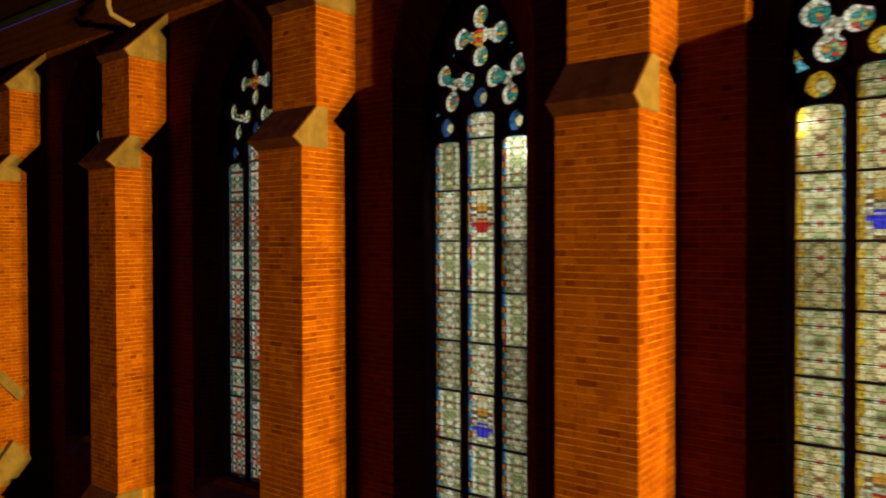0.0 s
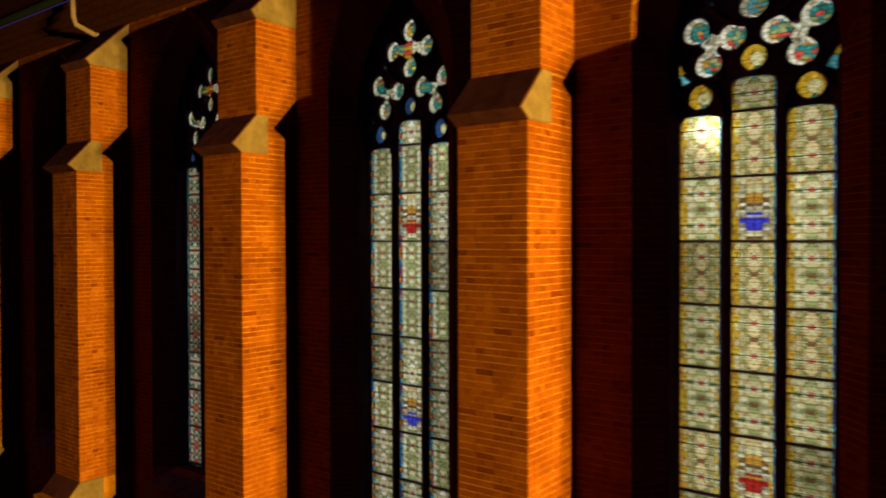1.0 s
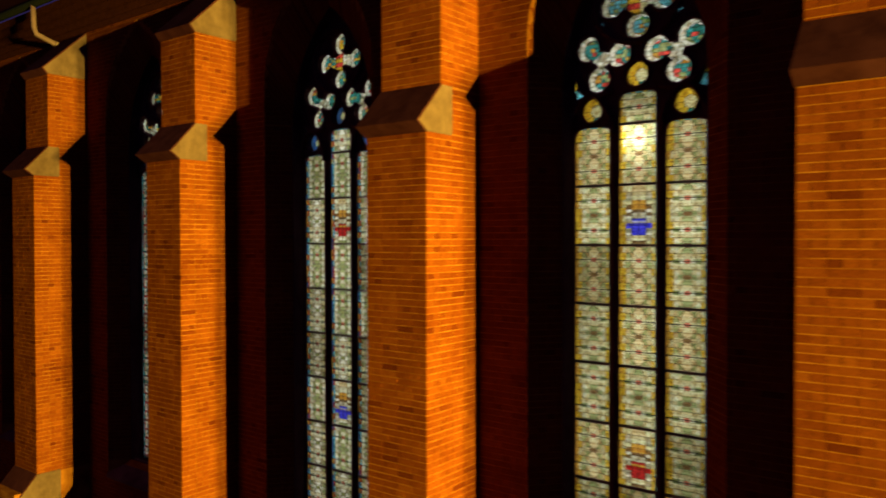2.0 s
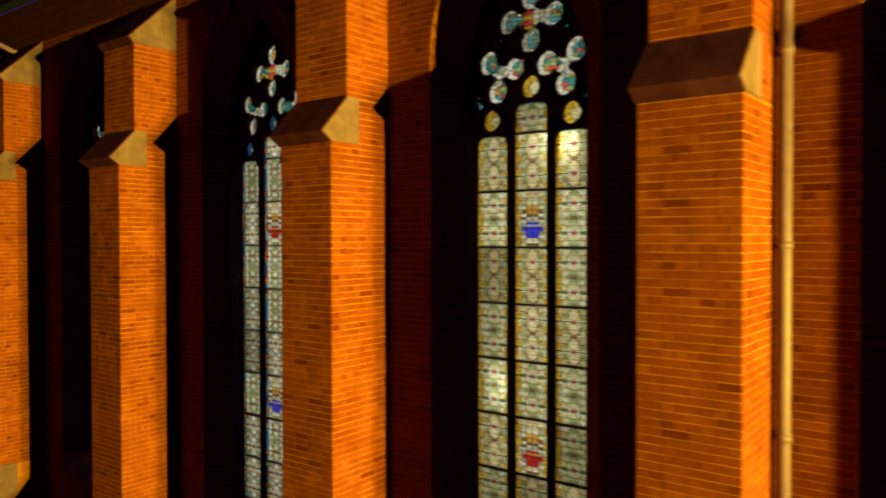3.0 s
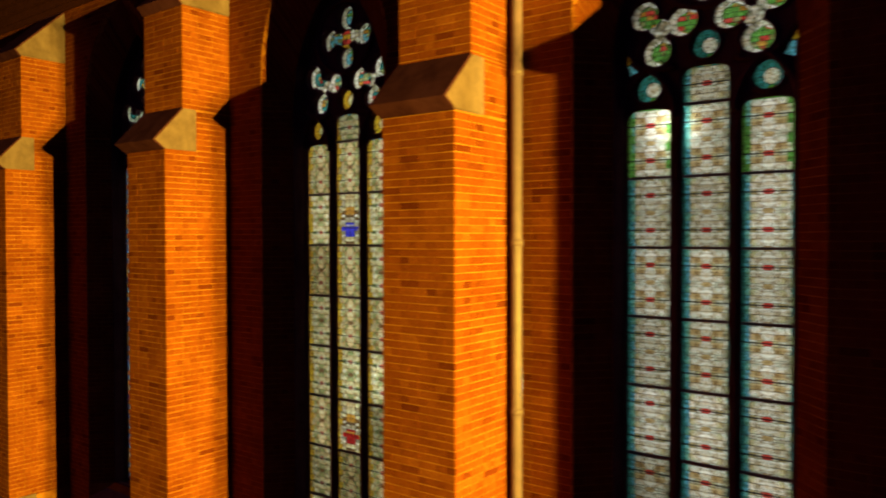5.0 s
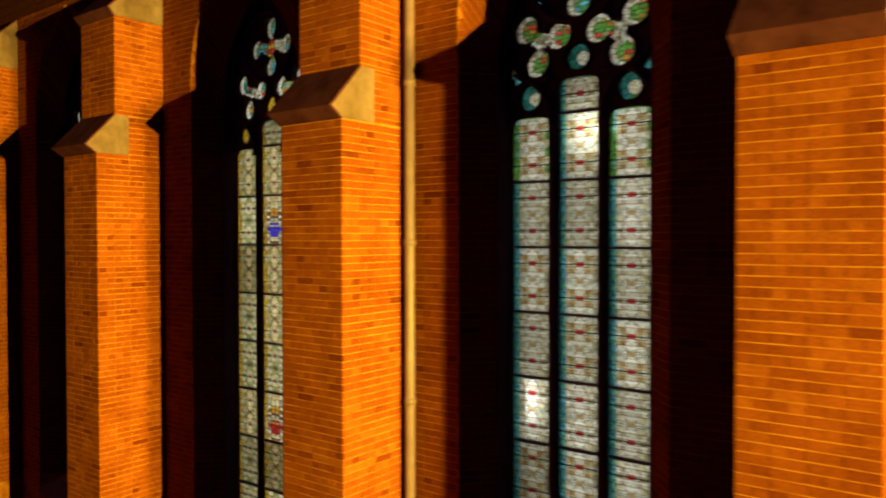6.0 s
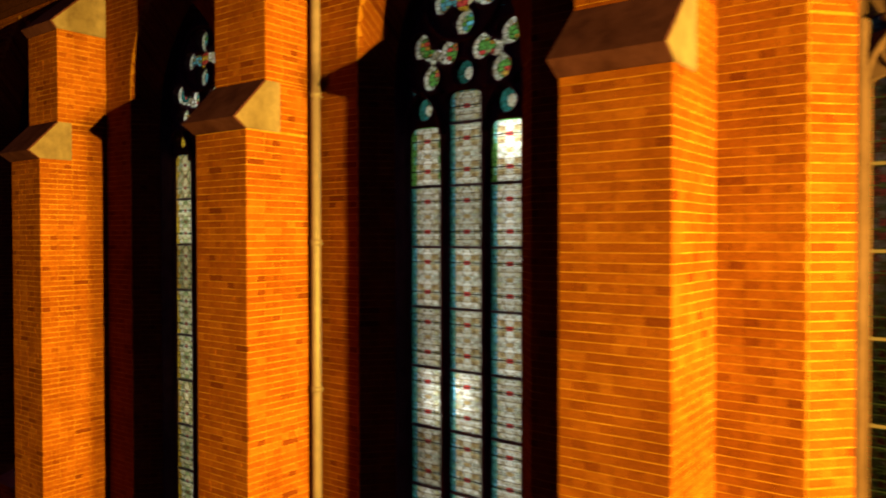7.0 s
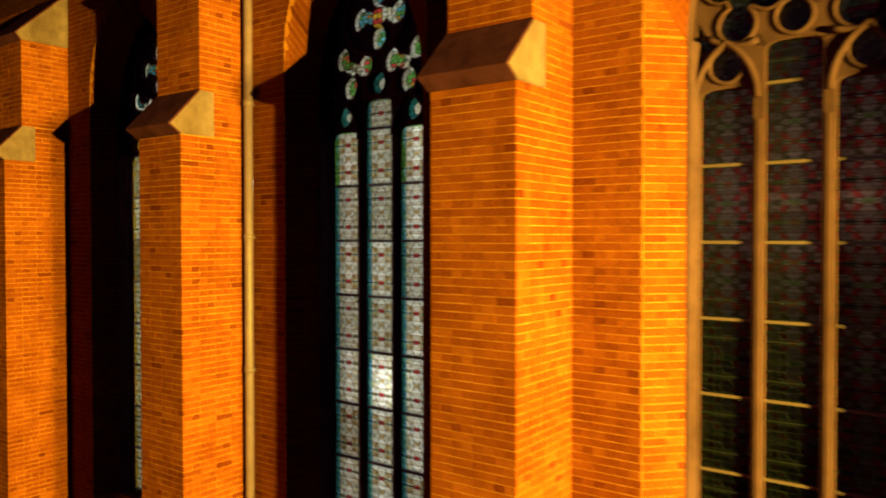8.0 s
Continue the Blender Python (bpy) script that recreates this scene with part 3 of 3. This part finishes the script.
def foil_polys(cx, cz, angles, dx, dz, radius, hx, hz, s, seed):
    """Glass of a trefoil or quatrefoil: in each lobe a white crescent round coloured pieces, and a bright middle."""
    r = random.Random(seed)
    mid = oval(cx, cz, hx + 0.008, hz + 0.008, 8)
    if len(angles) == 3:
        polys = [([mid[i], mid[(i + 1) % 8], (cx, cz)], ("white", "smoke")[i % 2], 1) for i in range(8)]
    else:
        chequer = (("yellow", "cream", "yellow"), ("white", "rose", "cream"), ("yellow", "white", "yellow"), ("cream", "rose", "white"))
        polys = []
        for row in range(4):
            for col in range(4):
                x0, x1 = cx + hx * (col / 2 - 1), cx + hx * (col / 2 - 0.5)
                z0, z1 = cz + hz * (row / 2 - 1), cz + hz * (row / 2 - 0.5)
                polys.append(([(x0, z0), (x1, z0), (x1, z1), (x0, z1)], chequer[row][min(col, 3 - col) + (col + row) % 2], 1))
    for a in angles:
        ox, oz = cx + dx * math.cos(radians(a)), cz + dz * math.sin(radians(a))

        # a white crescent, wider on one side, round a disc of small coloured pieces
        out, inn, shift = radius + 0.004, radius * 0.71, radius * 0.16
        disc = oval(ox + shift, oz, inn, inn, 16)
        rim = oval(ox, oz, out, out, 16)
        for i in range(16):
            polys.append(([rim[i], rim[(i + 1) % 16], disc[(i + 1) % 16], disc[i]], "white" if i % 8 != 5 else "smoke"))
        mix = (s["lobe"][0], s["lobe"][0], s["lobe"][0], s["lobe"][1], "leaf", "amber")
        for i in range(5):
            za, zb = inn * (-1 + 0.4 * i), inn * (-0.6 + 0.4 * i)
            xa, xb = (math.sqrt(max(inn * inn - z * z, 0)) for z in (za, zb))
            cuts = [-1, r.uniform(-0.5, -0.1), r.uniform(0.1, 0.5), 1]
            for c0, c1 in zip(cuts, cuts[1:]):
                polys.append(([(ox + shift + c0 * xa, oz + za), (ox + shift + c1 * xa, oz + za), (ox + shift + c1 * xb, oz + zb), (ox + shift + c0 * xb, oz + zb)], r.choice(mix)))
    return polys


TRACERY_ME, HOLES = tracery_mesh()
RIBS = [tube("tracery_rib", [(x, 0.006, z) for x, z in loop], 0.026, TRACERY, True, 8, 1.3) for loop in HOLES[:6]]


def sub_arch(cx, apex, half, z0):
    """A pointed arch over one light, from mullion to mullion."""
    left = [(cx - arch_half(half, apex - z0, z, z0), -0.03, z) for z in (z0 + (apex - z0) * math.sin(math.pi / 2 * i / 8) for i in range(8))]
    return left + [(cx, -0.03, apex)] + [(2 * cx - x, y, z) for x, y, z in left[::-1]]


SUB_ARCHES = [tube("sub_arch", sub_arch(cx, z + 0.23, 0.315, 9.42), 0.036, TRACERY, False, 8, 1.2) for cx, z in OCULI if cx]
FOIL_RINGS = [tube("foil_ring", [(0.505 * m + m * 0.475 * math.cos(radians(a)), -0.025, 10.43 + 0.475 * math.sin(radians(a))) for a in range(-112, -44, 9)], 0.034, TRACERY, False, 8, 1.2) for m in (-1, 1)]
FOIL_RINGS.append(tube("foil_ring", [(x, -0.025, z) for x, z in oval(0.0, 11.13, 0.58, 0.545, 28)], 0.034, TRACERY, True, 8, 1.2))
HEAD_RIBS = [tube("head_rib", [(x, 0.012, z) for x, z in head_outline(cx, top, SILL)], 0.02, TRACERY, False, 8, 1.3) for cx, top in zip(LIGHTS, HEADS)]


def mullion_mesh(half, z0, z1):
    """A chamfered stone bar."""
    sec = [(-half * 0.45, -0.045), (half * 0.45, -0.045), (half, 0.0), (half, 0.16), (-half, 0.16), (-half, 0.0)]
    bm = bmesh.new()
    a = [bm.verts.new((x, y, z0)) for x, y in sec]
    b = [bm.verts.new((x, y, z1)) for x, y in sec]
    for i in range(6):
        bm.faces.new((a[i], a[(i + 1) % 6], b[(i + 1) % 6], b[i]))
    bm.faces.new(a[::-1])
    bm.faces.new(b)
    return bm_mesh("mullion", bm, TRACERY)


MULLION = mullion_mesh(0.049, SILL, PLATE_Z)


def jamb_mesh(side):
    """The moulded stone jamb between the brick splay and the glass."""
    sec = [(0.984, -0.215), (0.958, -0.215), (0.925, -0.10), (0.914, -0.02), (0.914, 0.14), (0.984, 0.14)]
    bm = bmesh.new()
    a = [bm.verts.new((x * side, y, SILL)) for x, y in sec]
    b = [bm.verts.new((x * side, y, SPRING)) for x, y in sec]
    for i in range(6):
        bm.faces.new((a[i], a[(i + 1) % 6], b[(i + 1) % 6], b[i]))
    bm.faces.new(a[::-1])
    bm.faces.new(b)
    return bm_mesh("jamb", bm, TRACERY)


JAMBS = [jamb_mesh(-1), jamb_mesh(1)]
BARS = [8.76 - 0.80 * i for i in range(8)]
BAR_ME = box("saddle_bar", -HALF, HALF, -0.035, 0.004, -0.016, 0.016, IRON, 0.003)
ROD_ME = box("iron_rod", -HALF, HALF, -0.018, -0.008, -0.006, 0.006, LEAD, 0)


def window(k, centre):
    s = STYLES[k]
    holder = tagged(new("window_%d" % (k + 1)), "tall pointed three-light stained glass window with stone tracery", "window", kind="structure")
    holder.location = (centre, GLASS_Y, 0)
    stone_y = -0.055

    def put(name, me, x=0.0, y=0.0, z=0.0, parent=holder, label=""):
        ob = part(name, me, parent, label)
        ob.location = (x, y, z)
        return ob

    tr = put("tracery", TRACERY_ME, 0, -0.085, 0, holder, "carved stone tracery with quatrefoil and trefoils")
    for me in RIBS + SUB_ARCHES + FOIL_RINGS:
        put(me.name.split(".")[0], me, 0, 0, 0, tr)
    for me in HEAD_RIBS:
        put("head_rib", me, 0, 0.02, 0, tr)
    for x in (-0.32, 0.32):
        put("mullion", MULLION, x, stone_y, 0, holder, "slender stone mullion")
    for me in JAMBS:
        put("jamb", me, 0, stone_y, 0, holder, "stone window jamb")
    variants = {}
    for li, (cx, head) in enumerate(zip(LIGHTS, HEADS)):
        levels = ([9.56] if li == 1 else []) + BARS + [SILL]
        tops = [head] + levels[:-1]
        for i, (bottom, top) in enumerate(zip(levels, tops)):
            crest = None
            at = i - 1
            if li == 1 and k in (2, 3) and at in (1, 5):
                crest = ("royal" if (k == 2) == (at == 1) else "ruby")
            first = i == 0
            key = (round(top - bottom, 3), first, crest, (i + li) % 3, li == 1)
            if key not in variants:
                style = dict(s, edge=("green", "green"), far=("green", "green"), band=("green", "aqua"), in_far=("green", "pale")) if first and k == 1 and li != 1 else s
                polys = panel_polys(style, top - bottom, 50 * k + len(variants), crest)
                if first:
                    polys = clip_top(polys, HALF, top - bottom, (style["edge"][0], style["far"][1]))
                variants[key] = pane(polys, "stained_panel")
            glass, lead = variants[key]
            ob = put("stained_panel", glass, cx - HALF, 0, bottom, holder, "leaded glass panel with a heraldic shield" if crest else "")
            put("lead_cames", lead, 0, 0, 0, ob)
            if not crest:
                for u in (0.25, 0.75) if top - bottom > 0.5 else (0.5,):
                    put("iron_rod", ROD_ME, HALF, 0, (top - bottom) * u, ob)
        for z in levels[:-1]:
            put("saddle_bar", BAR_ME, cx, 0, z, holder, "dark iron saddle bar")
    pieces = []
    for i, spec in enumerate(TREFOILS):
        pieces.append(foil_polys(*spec, s, k * 9 + i))
    q = dict(s, lobe=("teal", "yellow") if k > 2 else ("sky", "green"))
    pieces.append(foil_polys(*QUATREFOIL, q, k * 9 + 5))
    for i, (x, z) in enumerate(OCULI):
        o, inn = oval(x, z, 0.19, 0.19, 10), oval(x + 0.02, z, 0.085, 0.09, 10)
        pieces.append([([o[j], o[(j + 1) % 10], inn[(j + 1) % 10], inn[j]], s["eye"][0] if j != 7 else s["lobe"][0]) for j in range(10)] + [(inn, s["eye"][1])])
    for i, tri in enumerate(SPANDRELS):
        a, b, c = tri
        mid = lambda p, q: ((p[0] + q[0]) / 2, (p[1] + q[1]) / 2)
        if i < 2:
            pieces.append([([a, b, mid(b, c), mid(a, c)], "sky"), ([mid(a, c), mid(b, c), c], "yellow")])
        else:
            pieces.append([([a, b, c], "sky")])
    for polys in pieces:
        glass, lead = pane(polys, "tracery_glass", 0.004)
        ob = put("tracery_glass", glass, 0, 0.04)
        put("lead_cames", lead, 0, 0, 0, ob)
    return holder


for k, c in enumerate(CENTRE):
    window(k, c)

# ---- lamps inside the church ----
GLOBE, gnt, gp = material("lamp_globe")
gp.inputs["Emission Color"].default_value = (1, 0.9, 0.72, 1)
gp.inputs["Emission Strength"].default_value = 6


def chandelier(x, y, z, power):
    holder = tagged(new("chandelier"), "round brass chandelier with bright globes inside the church", "chandelier", "chandeliers in the church")
    holder.location = (x, y, z)
    part("rod", tube("rod", [(0, 0, 0.0), (0, 0, 13.4 - z)], 0.02, LEAD), holder)
    ring = part("ring", tube("ring", [(0.55 * math.cos(a / 12 * math.tau), 0.55 * math.sin(a / 12 * math.tau), 0) for a in range(12)], 0.03, IRON, True), holder)
    bm = bmesh.new()
    bmesh.ops.create_icosphere(bm, subdivisions=2, radius=0.11)
    globe = bm_mesh("globe", bm, GLOBE)
    for a in range(6):
        g = part("globe", globe, ring)
        g.location = (0.55 * math.cos(a / 6 * math.tau), 0.55 * math.sin(a / 6 * math.tau), 0.12)
    lamp("chandelier_light", "POINT", (x, y, z - 0.4), power, (0.86, 0.94, 1.0), 0.14)


for c, high, low in zip(CENTRE[1:5], (620, 680, 620, 130), (210, 400, 290, 80)):
    chandelier(c - 2.0, 15.6, 10.4, high)
    chandelier(c + 2.0, 15.6, 5.3, low)

chandelier(CENTRE[0] - 0.07, 10.8, 8.29, 1.3)

# ---- downpipe in the corner beside a buttress ----
pipe = tagged(new("downpipe"), "pale painted metal downpipe fixed beside a buttress", "downpipe")
px, py = RIGHT[1] + 0.13, WALL - 0.12
part("tube", tube("tube", [(px, py, 0.15), (px, py, Z_EAVE + 0.5)], 0.068, PIPE, False, 14), pipe)
for z in (12.0, 10.02, 8.02, 6.02, 4.02, 2.02):
    collar = part("collar", tube("collar", [(px, py, z - 0.04), (px, py, z + 0.04)], 0.079, PIPE, False, 14), pipe)
    part("bracket", box("bracket", px - 0.02, px + 0.02, py + 0.05, WALL, z - 0.03, z + 0.0, IRON, 0.003), collar)

# ---- bent rain pipe under the far eaves ----
bend = tagged(new("rain_pipe"), "pale bent rain pipe leading from the gutter to the wall", "rain pipe")
part("tube", tube("tube", [(-15.55, WALL - 0.52, Z_EAVE + 0.66), (-15.5, WALL - 0.52, 13.0), (-15.42, WALL - 0.5, 12.83), (-15.25, WALL - 0.14, 12.64), (-15.15, WALL - 0.02, 12.60)], 0.06, PIPE, False, 12), bend)
part("collar", tube("collar", [(-15.25, WALL - 0.14, 12.64), (-15.22, WALL - 0.10, 12.63)], 0.072, PIPE, False, 12), bend)

# ---- single bricks of the fronts that the camera passes ----
rng = random.Random(23)


def brick_mesh(length):
    a, b = length / 2 - HEAD / 2, COURSE / 2 - JOINT / 2
    v = [(s * a, d, t * b) for d in (-PROUD, 0.02) for s, t in ((-1, -1), (1, -1), (1, 1), (-1, 1))]
    return mesh_of("brick", v, [(0, 1, 2, 3), (0, 4, 5, 1), (1, 5, 6, 2), (2, 6, 7, 3), (3, 7, 4, 0)], [BRICK])


BRICK_ME = {}
for holder, bricks in SINGLE:
    for x, y, z, long in bricks:
        if long not in BRICK_ME:
            BRICK_ME[long] = brick_mesh(long)
        b = part("brick", BRICK_ME[long], holder)
        b.location = (x + rng.uniform(-0.0015, 0.0015), y + rng.uniform(-0.0015, 0.0015), z + rng.uniform(-0.0015, 0.0015))
